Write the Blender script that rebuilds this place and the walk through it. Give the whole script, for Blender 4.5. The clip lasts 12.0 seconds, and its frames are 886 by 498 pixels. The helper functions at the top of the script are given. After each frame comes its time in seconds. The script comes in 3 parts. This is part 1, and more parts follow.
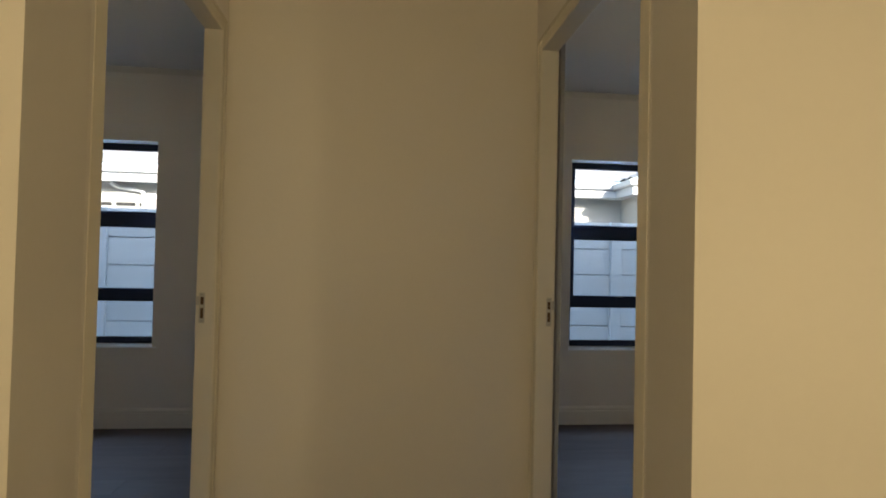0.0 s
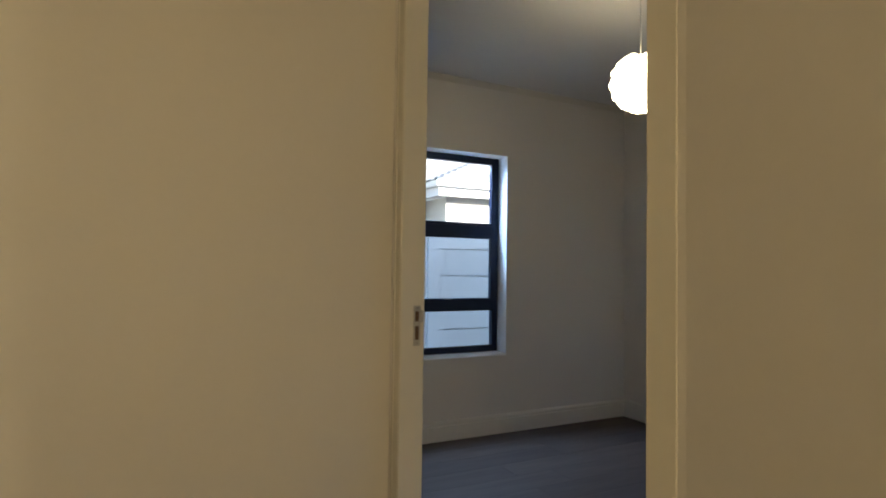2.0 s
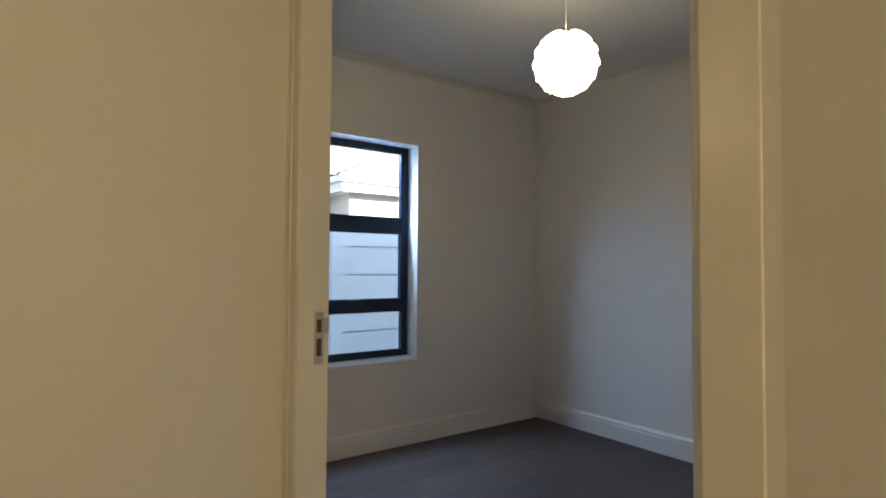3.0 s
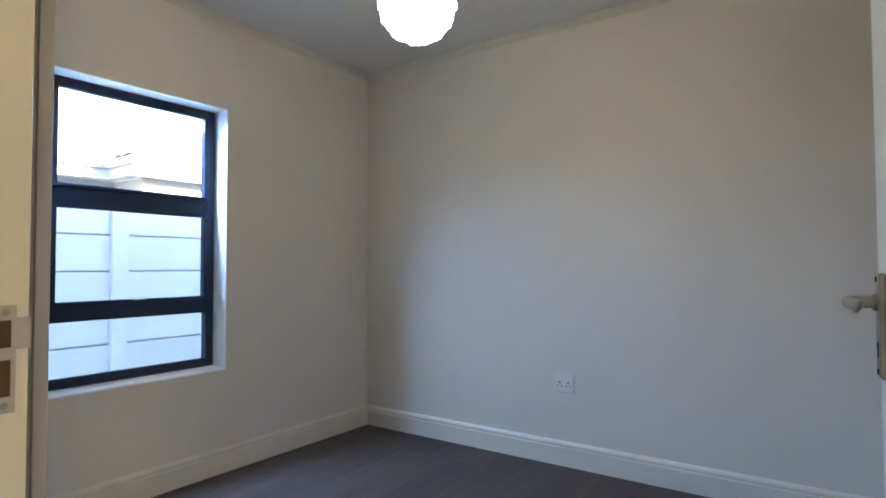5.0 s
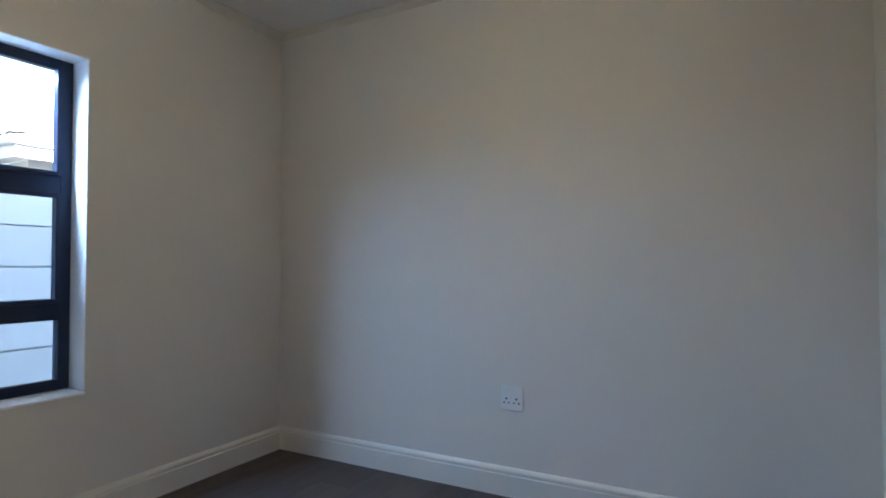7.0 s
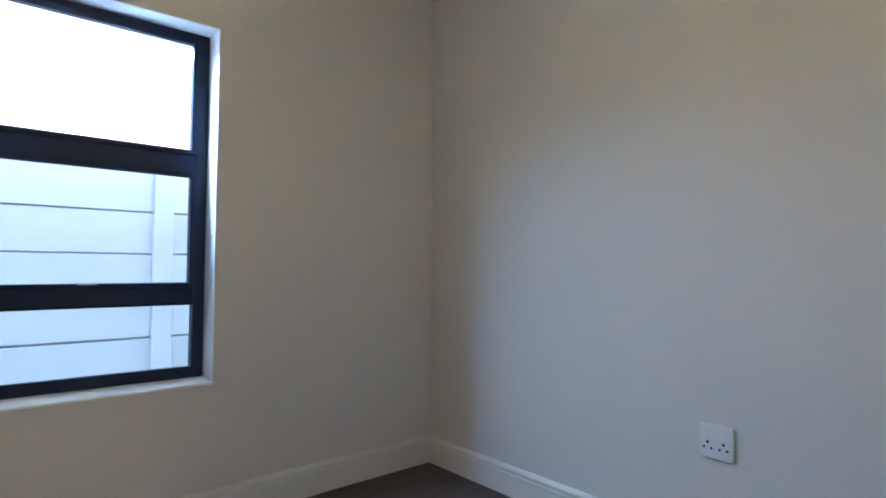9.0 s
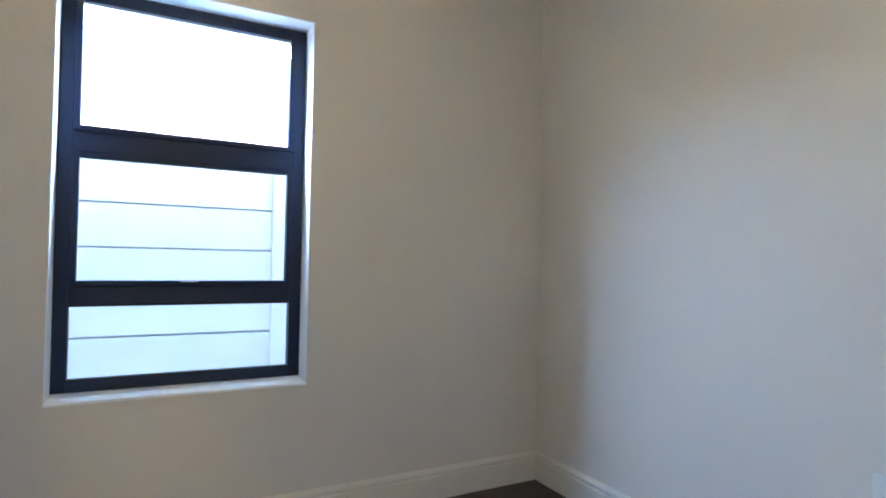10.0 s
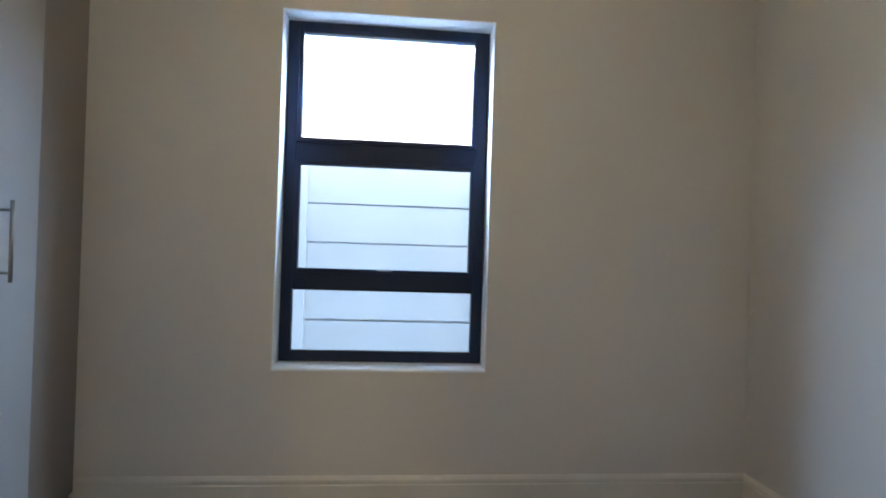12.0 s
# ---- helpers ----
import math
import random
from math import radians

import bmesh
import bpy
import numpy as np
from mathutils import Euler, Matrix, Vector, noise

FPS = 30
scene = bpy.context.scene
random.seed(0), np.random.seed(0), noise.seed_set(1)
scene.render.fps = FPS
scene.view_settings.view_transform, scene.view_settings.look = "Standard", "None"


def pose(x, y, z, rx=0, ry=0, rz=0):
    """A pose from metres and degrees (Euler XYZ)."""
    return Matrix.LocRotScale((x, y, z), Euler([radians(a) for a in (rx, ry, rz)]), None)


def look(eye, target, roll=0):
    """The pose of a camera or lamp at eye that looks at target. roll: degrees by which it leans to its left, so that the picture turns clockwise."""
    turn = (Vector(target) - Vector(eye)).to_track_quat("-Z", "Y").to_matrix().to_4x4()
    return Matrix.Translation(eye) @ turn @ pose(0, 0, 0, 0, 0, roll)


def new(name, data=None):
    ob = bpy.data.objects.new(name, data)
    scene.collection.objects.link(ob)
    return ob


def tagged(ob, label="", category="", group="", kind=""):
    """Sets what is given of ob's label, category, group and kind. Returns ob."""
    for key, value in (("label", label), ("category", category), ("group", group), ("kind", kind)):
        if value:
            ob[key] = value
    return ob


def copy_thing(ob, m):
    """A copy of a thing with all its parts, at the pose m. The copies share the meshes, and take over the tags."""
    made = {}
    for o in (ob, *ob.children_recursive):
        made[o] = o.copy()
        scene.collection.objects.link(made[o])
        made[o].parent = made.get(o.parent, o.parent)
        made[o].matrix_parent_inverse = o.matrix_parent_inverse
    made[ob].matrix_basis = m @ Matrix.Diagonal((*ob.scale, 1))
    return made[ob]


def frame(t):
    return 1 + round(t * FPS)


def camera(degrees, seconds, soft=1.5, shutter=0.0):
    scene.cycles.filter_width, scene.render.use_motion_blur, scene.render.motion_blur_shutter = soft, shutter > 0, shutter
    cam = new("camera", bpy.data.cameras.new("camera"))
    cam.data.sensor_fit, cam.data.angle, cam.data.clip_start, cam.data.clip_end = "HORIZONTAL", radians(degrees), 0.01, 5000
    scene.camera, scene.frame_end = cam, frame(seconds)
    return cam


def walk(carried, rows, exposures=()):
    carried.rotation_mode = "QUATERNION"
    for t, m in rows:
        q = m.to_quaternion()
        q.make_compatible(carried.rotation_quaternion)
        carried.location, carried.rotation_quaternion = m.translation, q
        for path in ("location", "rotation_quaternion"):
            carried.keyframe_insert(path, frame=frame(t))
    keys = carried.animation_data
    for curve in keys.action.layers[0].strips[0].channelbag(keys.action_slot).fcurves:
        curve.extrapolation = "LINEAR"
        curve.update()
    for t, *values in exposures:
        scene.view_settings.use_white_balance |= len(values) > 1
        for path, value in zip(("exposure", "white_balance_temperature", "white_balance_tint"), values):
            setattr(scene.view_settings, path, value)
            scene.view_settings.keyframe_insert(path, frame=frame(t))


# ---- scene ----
cam = camera(76.4, 12.0, 1.8)
PATH = [
    (0, (-3.482, -4.214, 1.232), (-3.268, -2.226, 1.273), 1.3),
    (0.5, (-3.482, -4.046, 1.208), (-3.119, -2.08, 1.258), 1.1),
    (1, (-3.447, -3.855, 1.215), (-2.938, -1.921, 1.265), 1.2),
    (1.5, (-3.466, -3.685, 1.218), (-2.79, -1.804, 1.271), 0.8),
    (2, (-3.469, -3.522, 1.202), (-2.57, -1.736, 1.268), 0.8),
    (2.5, (-3.407, -3.37, 1.195), (-2.356, -1.669, 1.262), 0.6),
    (4.5, (-3.161, -2.907, 1.16), (-1.606, -1.651, 1.226), -0.1),
    (5, (-3.064, -2.833, 1.137), (-1.429, -1.683, 1.201), -0.2),
    (5.5, (-2.977, -2.748, 1.119), (-1.278, -1.695, 1.185), -0.4),
    (6, (-2.873, -2.689, 1.119), (-1.132, -1.707, 1.18), -0.2),
    (6.5, (-2.739, -2.622, 1.13), (-0.975, -1.681, 1.184), -0.1),
    (8.5, (-2.118, -2.406, 1.09), (-0.599, -1.106, 1.141), 0.3),
    (9, (-1.981, -2.373, 1.071), (-0.67, -0.864, 1.123), 0.7),
    (9.5, (-1.822, -2.327, 1.077), (-0.724, -0.656, 1.117), 0.9),
    (10, (-1.757, -2.274, 1.086), (-0.82, -0.508, 1.119), 1.2),
    (10.5, (-1.615, -2.269, 1.076), (-0.925, -0.392, 1.103), 1.3),
    (11, (-1.515, -2.275, 1.047), (-1.086, -0.322, 1.076), 1.4),
    (11.5, (-1.528, -2.314, 1.068), (-1.252, -0.333, 1.079), 1.7),
    (12, (-1.576, -2.337, 1.061), (-1.39, -0.345, 1.075), 1.8),
]
EXPOSURES = [(0, 2.68, 6500, 9), (1, 2.72, 6500, 9), (2, 3.05, 6450, 9), (2.5, 3.2, 6450, 9.5), (4.5, 4.05, 6100, 9), (5, 4.15, 6050, 9), (6.5, 3.75, 6000, 8.5),
             (8.5, 3.82, 6080, 8.5), (9.5, 4.28, 6150, 8.5), (10.2, 4.45, 6250, 8.5), (11, 4.45, 6500, 8.5), (12, 3.95, 6500, 8.5)]
walk(cam, [(t, look(eye, target, roll)) for t, eye, target, roll in PATH], EXPOSURES)

# ---------------------------------------------------------------- light
world = bpy.data.worlds.new("sky")
scene.world = world
world.use_nodes = True
wn = world.node_tree
sky = wn.nodes.new("ShaderNodeTexSky")
sky.sky_type = "NISHITA"
sky.sun_disc = False
SUN_DIR = Vector((0.35, -1.0, 0.41)).normalized()
sky.sun_elevation = math.asin(SUN_DIR.z)
sky.sun_rotation = math.atan2(SUN_DIR.x, SUN_DIR.y)
wn.links.new(sky.outputs[0], wn.nodes["Background"].inputs[0])
wn.nodes["Background"].inputs[1].default_value = 0.15
sun = new("sun", bpy.data.lights.new("sun", "SUN"))
sun.data.energy, sun.data.angle, sun.data.color = 2.6, radians(0.5), (1.0, 0.93, 0.82)
sun.matrix_world = look((0, 0, 0), -SUN_DIR)

LAMP_GLOW = 0.53        # glow of the pendant's paper shade
PASSAGE_WATTS = (3.1, 3.4)   # two unseen lamps added in the passage

# sky light in the two window openings
WINDOW_SKY_WATTS = 3.2
for wx in (-1.6025, -5.5355):
    wl = new("window_sky", bpy.data.lights.new("window_sky", "AREA"))
    wl.data.shape, wl.data.size, wl.data.size_y = "RECTANGLE", 0.86, 0.09
    wl.data.energy, wl.data.color = WINDOW_SKY_WATTS, (0.40, 0.62, 1.0)
    wl.data.spread = radians(150)
    wl.matrix_world = look((wx, 0.205, 1.97), (wx, -0.06, 0.97))

# ---------------------------------------------------------------- materials


def material(name, colour, rough=0.6, metal=0.0, grain=0.0, grain_scale=40.0, blotch=0.0, blotch_scale=2.0,
             bump=0.0, bump_scale=150.0, vary=0.0, stretch=(1, 1, 1), coords="Object", spec=0.5):
    m = bpy.data.materials.new(name)
    m.use_nodes = True
    nt = m.node_tree
    bsdf = nt.nodes["Principled BSDF"]
    bsdf.inputs["Roughness"].default_value = rough
    bsdf.inputs["Metallic"].default_value = metal
    bsdf.inputs["Specular IOR Level"].default_value = spec
    tc = nt.nodes.new("ShaderNodeTexCoord")
    mp = nt.nodes.new("ShaderNodeMapping")
    mp.inputs["Scale"].default_value = stretch
    nt.links.new(tc.outputs[coords], mp.inputs[0])
    value = None

    def add(sock, amount):
        nonlocal value
        mr = nt.nodes.new("ShaderNodeMapRange")
        mr.inputs["To Min"].default_value, mr.inputs["To Max"].default_value = 1 - amount, 1 + amount
        nt.links.new(sock, mr.inputs["Value"])
        out = mr.outputs[0]
        if value is not None:
            mul = nt.nodes.new("ShaderNodeMath")
            mul.operation = "MULTIPLY"
            nt.links.new(value, mul.inputs[0])
            nt.links.new(out, mul.inputs[1])
            out = mul.outputs[0]
        value = out

    def noise_at(scale, detail=4.0):
        n = nt.nodes.new("ShaderNodeTexNoise")
        n.inputs["Scale"].default_value, n.inputs["Detail"].default_value = scale, detail
        nt.links.new(mp.outputs[0], n.inputs["Vector"])
        return n.outputs[0]
    if grain:
        add(noise_at(grain_scale), grain)
    if blotch:
        add(noise_at(blotch_scale, 3.0), blotch)
    if vary:
        oi = nt.nodes.new("ShaderNodeObjectInfo")
        add(oi.outputs["Random"], vary)
    if value is not None:
        hsv = nt.nodes.new("ShaderNodeHueSaturation")
        hsv.inputs["Color"].default_value = (*colour, 1)
        nt.links.new(value, hsv.inputs["Value"])
        nt.links.new(hsv.outputs[0], bsdf.inputs["Base Color"])
    else:
        bsdf.inputs["Base Color"].default_value = (*colour, 1)
    if bump:
        b = nt.nodes.new("ShaderNodeBump")
        b.inputs["Strength"].default_value, b.inputs["Distance"].default_value = bump, 0.002
        nt.links.new(noise_at(bump_scale, 3.0), b.inputs["Height"])
        nt.links.new(b.outputs[0], bsdf.inputs["Normal"])
    return m


M_WALL = material("cream_wall_paint", (0.735, 0.69, 0.63), 0.55, grain=0.015, grain_scale=60, blotch=0.03, blotch_scale=1.7, bump=0.10, bump_scale=120)
M_CEIL = material("white_ceiling_paint", (0.74, 0.73, 0.72), 0.85, grain=0.02, blotch=0.03, bump=0.2)
M_CORNICE = material("cream_cornice_paint", (0.66, 0.62, 0.54), 0.7, grain=0.02, blotch=0.03, bump=0.2)
M_TRIM = material("cream_gloss_trim_paint", (0.75, 0.71, 0.64), 0.36, grain=0.02, grain_scale=30, blotch=0.03, bump=0.12, bump_scale=60)
M_FRAME = material("cream_enamel_frame_paint", (0.74, 0.69, 0.59), 0.26, grain=0.02, grain_scale=25, blotch=0.04, blotch_scale=5, bump=0.25, bump_scale=30)
M_REVEAL = material("white_reveal_paint", (0.91, 0.91, 0.90), 0.5, grain=0.02, blotch=0.03, bump=0.2)
M_ALU = material("dark_powder_coated_aluminium", (0.015, 0.025, 0.057), 0.5, grain=0.1, grain_scale=300, blotch=0.1, blotch_scale=4, spec=0.25)
M_RUBBER = material("black_rubber_seal", (0.01, 0.01, 0.012), 0.7)
M_PLANK = material("grey_brown_laminate", (0.085, 0.064, 0.056), 0.55, grain=0.30, grain_scale=16, blotch=0.34, blotch_scale=4.5, bump=0.15, bump_scale=30, vary=0.14, stretch=(0.25, 3.0, 1), spec=0.25)
M_SUB = material("dark_floor_underlay", (0.03, 0.028, 0.026), 0.9, grain=0.1)
M_PLASTIC = material("white_socket_plastic", (0.78, 0.78, 0.77), 0.3, grain=0.01)
M_DARK = material("dark_slot", (0.012, 0.011, 0.010), 0.8)
M_BRASS = material("brown_mortice_recess", (0.09, 0.045, 0.02), 0.7, grain=0.2)
M_STEEL = material("satin_nickel", (0.40, 0.37, 0.33), 0.32, metal=1.0, grain=0.05, grain_scale=200, stretch=(1, 1, 6))
M_ZINC = material("dull_zinc_plate", (0.50, 0.47, 0.41), 0.48, metal=0.7, grain=0.08, grain_scale=120, blotch=0.1, blotch_scale=30)
M_DOOR = material("white_painted_door", (0.78, 0.76, 0.72), 0.4, grain=0.02, blotch=0.03, bump=0.15, bump_scale=60)
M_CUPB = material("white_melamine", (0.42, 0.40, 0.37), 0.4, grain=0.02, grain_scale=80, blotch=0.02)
# darker than the doors: the recess's shade is put into this colour
M_CUPB_IN = material("melamine_filler_shaded", (0.30, 0.26, 0.22), 0.5, grain=0.02, grain_scale=80, blotch=0.03)
M_FENCE = material("painted_precast_concrete", (0.55, 0.545, 0.545), 0.8, grain=0.06, grain_scale=25, blotch=0.08, blotch_scale=3, bump=0.5, bump_scale=40, vary=0.04)
M_PLASTER = material("neighbour_grey_plaster", (0.36, 0.345, 0.32), 0.85, grain=0.05, grain_scale=30, blotch=0.06, bump=0.4, bump_scale=60)
M_OUTWALL = material("outside_cream_plaster", (0.6, 0.56, 0.48), 0.85, grain=0.05, blotch=0.06, bump=0.4)
M_TILE = material("pale_grey_roof_tile", (0.19, 0.183, 0.18), 0.75, grain=0.15, grain_scale=8, blotch=0.12, blotch_scale=1.2, bump=0.4)
M_GUTTER = material("white_gutter_aluminium", (0.42, 0.42, 0.43), 0.35, grain=0.02, blotch=0.04)
M_GROUND = material("sandy_paving_ground", (0.28, 0.25, 0.21), 0.9, grain=0.2, grain_scale=6, blotch=0.15, blotch_scale=0.6, bump=0.5, bump_scale=20)
M_CORD = material("white_flex", (0.6, 0.6, 0.58), 0.5)
M_DARKGLASS = material("dark_window_glass", (0.02, 0.022, 0.025), 0.08)


def glass_material():
    """Thin clear pane: lets light straight through, with the gloss of glass."""
    m = bpy.data.materials.new("clear_glass")
    m.use_nodes = True
    nt = m.node_tree
    nt.nodes.remove(nt.nodes["Principled BSDF"])
    clear = nt.nodes.new("ShaderNodeBsdfTransparent")
    clear.inputs[0].default_value = (0.96, 0.98, 0.98, 1)
    gloss = nt.nodes.new("ShaderNodeBsdfGlossy")
    gloss.inputs["Roughness"].default_value = 0.0
    fres = nt.nodes.new("ShaderNodeFresnel")
    fres.inputs[0].default_value = 1.45
    mix = nt.nodes.new("ShaderNodeMixShader")
    nt.links.new(fres.outputs[0], mix.inputs[0])
    nt.links.new(clear.outputs[0], mix.inputs[1])
    nt.links.new(gloss.outputs[0], mix.inputs[2])
    nt.links.new(mix.outputs[0], nt.nodes["Material Output"].inputs[0])
    return m


def glow_material(name, colour, strength):
    m = bpy.data.materials.new(name)
    m.use_nodes = True
    b = m.node_tree.nodes["Principled BSDF"]
    b.inputs["Base Color"].default_value = (0.85, 0.83, 0.78, 1)
    b.inputs["Roughness"].default_value = 0.7
    b.inputs["Emission Color"].default_value = (*colour, 1)
    b.inputs["Emission Strength"].default_value = strength
    return m


M_GLASS = glass_material()
M_SHADE = glow_material("glowing_paper_shade", (1.0, 0.84, 0.56), LAMP_GLOW)
M_BULB = glow_material("glowing_bulb", (1.0, 0.78, 0.48), 0.5)

# ---------------------------------------------------------------- mesh helpers


def box(bm, x0, x1, y0, y1, z0, z1, bevel=0.0):
    vs = [bm.verts.new((x, y, z)) for x in (x0, x1) for y in (y0, y1) for z in (z0, z1)]
    faces = [bm.faces.new([vs[i] for i in q]) for q in
             ((0, 1, 3, 2), (4, 6, 7, 5), (0, 4, 5, 1), (2, 3, 7, 6), (0, 2, 6, 4), (1, 5, 7, 3))]
    if bevel:
        edges = list({e for f in faces for e in f.edges})
        bmesh.ops.bevel(bm, geom=edges, offset=bevel, segments=2, affect="EDGES", profile=0.5)
    return bm


def cylinder(bm, a, b, r0, r1=None, seg=20):
    a, b = Vector(a), Vector(b)
    r1 = r0 if r1 is None else r1
    q = (b - a).to_track_quat("Z", "Y").to_matrix().to_4x4()
    m = Matrix.Translation((a + b) / 2) @ q
    bmesh.ops.create_cone(bm, cap_ends=True, segments=seg, radius1=r0, radius2=r1, depth=(b - a).length, matrix=m)
    return bm


def extrude_profile(bm, profile, path, closed=False):
    """Sweeps a list of (out, up) along path rows (point, out direction)."""
    rings = [[bm.verts.new(Vector(p) + Vector(o) * u + Vector((0, 0, 1)) * v) for u, v in profile] for p, o in path]
    n = len(profile)
    for r0, r1 in zip(rings, rings[1:]):
        for i in range(n):
            bm.faces.new((r0[i], r0[(i + 1) % n], r1[(i + 1) % n], r1[i]))
    bm.faces.new(rings[0][::-1])
    bm.faces.new(rings[-1])
    return bm


def mesh_of(name, bm, mat, smooth=False):
    bmesh.ops.recalc_face_normals(bm, faces=bm.faces)
    me = bpy.data.meshes.new(name)
    bm.to_mesh(me)
    bm.free()
    me.materials.append(mat)
    if smooth:
        for p in me.polygons:
            p.use_smooth = True
    return me


def part(name, bm, mat, parent, label="", smooth=False):
    ob = new(name, mesh_of(name, bm, mat, smooth))
    ob.parent = parent
    if label:
        tagged(ob, label)
    return ob


def structure(name, bm, mat, label, category, smooth=False):
    return tagged(new(name, mesh_of(name, bm, mat, smooth)), label, category, kind="structure")


def thing(name, m, label, category, group=""):
    ob = new(name)
    ob.matrix_world = m
    return tagged(ob, label, category, group)


def boxes(*rows):
    bm = bmesh.new()
    for r in rows:
        box(bm, *r)
    return bm


# ---------------------------------------------------------------- plan
CEIL = 2.555
XD0, XD1 = -2.90, -2.838      # door wall of the bedroom
XL0, XL1 = -4.125, -4.067      # door wall of the other bedroom
YE0, YE1 = -2.08, -1.99      # end wall of the lobby
YB0, YB1 = -3.31, -2.97     # wall between bedroom and passage
DOOR_Y0, DOOR_Y1, DOOR_H = -3.003, -2.145, 2.055   # rough opening
WIN_X0, WIN_X1, WIN_Z0, WIN_Z1 = -2.042, -1.163, 0.563, 2.040
WIN2_X1 = -5.096
WIN2_X0 = WIN2_X1 - (WIN_X1 - WIN_X0)
WT = 0.25
XW, XE = -7.2, 0.0
YS = -5.3

structure("wall_north", boxes(
    (XW - 0.2, WIN2_X0, 0, WT, -0.15, CEIL + 0.1), (WIN2_X1, WIN_X0, 0, WT, -0.15, CEIL + 0.1), (WIN_X1, XE + 0.22, 0, WT, -0.15, CEIL + 0.1),
    (WIN2_X0, WIN2_X1, 0, WT, -0.15, WIN_Z0), (WIN2_X0, WIN2_X1, 0, WT, WIN_Z1, CEIL + 0.1),
    (WIN_X0, WIN_X1, 0, WT, -0.15, WIN_Z0), (WIN_X0, WIN_X1, 0, WT, WIN_Z1, CEIL + 0.1)),
    M_WALL, "cream painted plaster wall with the window openings", "wall")
# out of view: added on both sides to stop sun reaching the fence
structure("wall_outer", boxes((XE + 0.22, 8.9, 0, WT, -0.2, CEIL + 0.1), (XW - 6.2, XW - 0.2, 0, WT, -0.2, CEIL + 0.1)), M_OUTWALL, "unseen cream plastered wall added to keep sun off the fence", "wall")
structure("wall_east", boxes((XE, XE + 0.22, YS, 0, -0.15, CEIL + 0.1)), M_WALL, "cream painted plaster wall with a wall socket", "wall")


def splayed_return(bm, x_back, x_door, x_passage):
    """Wall end between passage and door frame, its lobby face slightly splayed."""
    y_frame = DOOR_Y0 - 0.05
    plan = [(x_back, YB0), (x_passage, YB0), (x_door, y_frame), (x_door, DOOR_Y0), (x_back, DOOR_Y0)]
    lo = [bm.verts.new((x, y, -0.15)) for x, y in plan]
    hi = [bm.verts.new((x, y, CEIL)) for x, y in plan]
    for k in range(5):
        bm.faces.new((lo[k], lo[(k + 1) % 5], hi[(k + 1) % 5], hi[k]))
    bm.faces.new(lo)
    bm.faces.new(hi)
    return bm


structure("wall_bedroom_south", splayed_return(boxes((XD1, XE, YB0, YB1, -0.15, CEIL), (XD0, XD1, DOOR_Y0, YB1, DOOR_H, CEIL)), XD1, XD0 - 0.008, -2.955),
          M_WALL, "cream painted plaster wall behind the open door", "wall")
structure("wall_door", boxes((XD0, XD1, DOOR_Y1, YE1, -0.15, CEIL), (XD0, XD1, YB1, DOOR_Y1, DOOR_H, CEIL),
                             ), M_WALL, "cream painted wall round the bedroom doorway", "wall")
structure("wall_lobby_end", boxes((XL0, XD0, YE0, YE1, -0.15, CEIL)), M_WALL, "plain cream painted wall between two doorways", "wall")
structure("wall_niche", boxes((-3.53, -3.45, YE1, 0, -0.15, CEIL)), M_WALL, "cream wall behind the built-in wardrobe", "wall")
structure("wall_door_west", boxes((XL0, XL1, DOOR_Y1, YE0, -0.15, CEIL), (XL0, XL1, YB1, DOOR_Y1, DOOR_H, CEIL)),
          M_WALL, "cream painted wall round the second doorway", "wall")
structure("wall_second_bedroom_south", splayed_return(boxes((XW, XL0, YB0, YB1, -0.15, CEIL), (XL0, XL1, DOOR_Y0, YB1, DOOR_H, CEIL)), XL0, XL1 + 0.008, -4.026),
          M_WALL, "cream painted plaster wall beside the lobby", "wall")
structure("wall_west", boxes((XW - 0.2, XW, YS, 0, -0.15, CEIL + 0.1)), M_WALL, "cream painted end wall", "wall")
structure("wall_south", boxes((XW - 0.2, XE + 0.22, YS - 0.2, YS, -0.15, CEIL + 0.1)), M_WALL, "cream painted wall of the passage", "wall")
structure("ceiling", boxes((XW, XE, YS, 0, CEIL, CEIL + 0.1)), M_CEIL, "smooth white painted ceiling", "ceiling")
structure("slab", boxes((XW - 0.2, XE + 0.22, YS - 0.2, WT, -0.3, -0.15)), M_SUB, "concrete floor slab under the rooms", "slab")
floor = structure("floor", boxes((XW, XE, YS, 0, -0.15, -0.012)), M_SUB, "dark grey-brown laminate plank floor", "floor")

# skirting: a stepped board with a bead near its top
SKIRT = [(0, 0), (0.018, 0), (0.018, 0.102), (0.014, 0.106), (0.014, 0.112), (0.017, 0.116), (0.016, 0.125), (0.009, 0.134), (0.004, 0.138), (0, 0.138)]


def skirting(name, rows):
    bm = bmesh.new()
    for a, b, o in rows:
        extrude_profile(bm, SKIRT, [((*a, 0), (*o, 0)), ((*b, 0), (*o, 0))])
    return structure(name, bm, M_TRIM, "cream gloss painted moulded skirting board", "skirting board")


skirting("baseboard_north", [((-2.77, 0), (-0.0005, 0), (0, -1))])
skirting("baseboard_east", [((0, YB1), (0, 0), (-1, 0))])
skirting("baseboard_south", [((XD1 + 0.06, YB1), (-0.018, YB1), (0, 1))])
skirting("baseboard_second_room", [((XW, 0), (-3.53, 0), (0, -1))])
skirting("baseboard_passage", [((-2.955, YB0), (XE, YB0), (0, -1)), ((XW, YB0), (-4.030, YB0), (0, -1)), ((XL1, YE0), (XD0, YE0), (0, -1))])

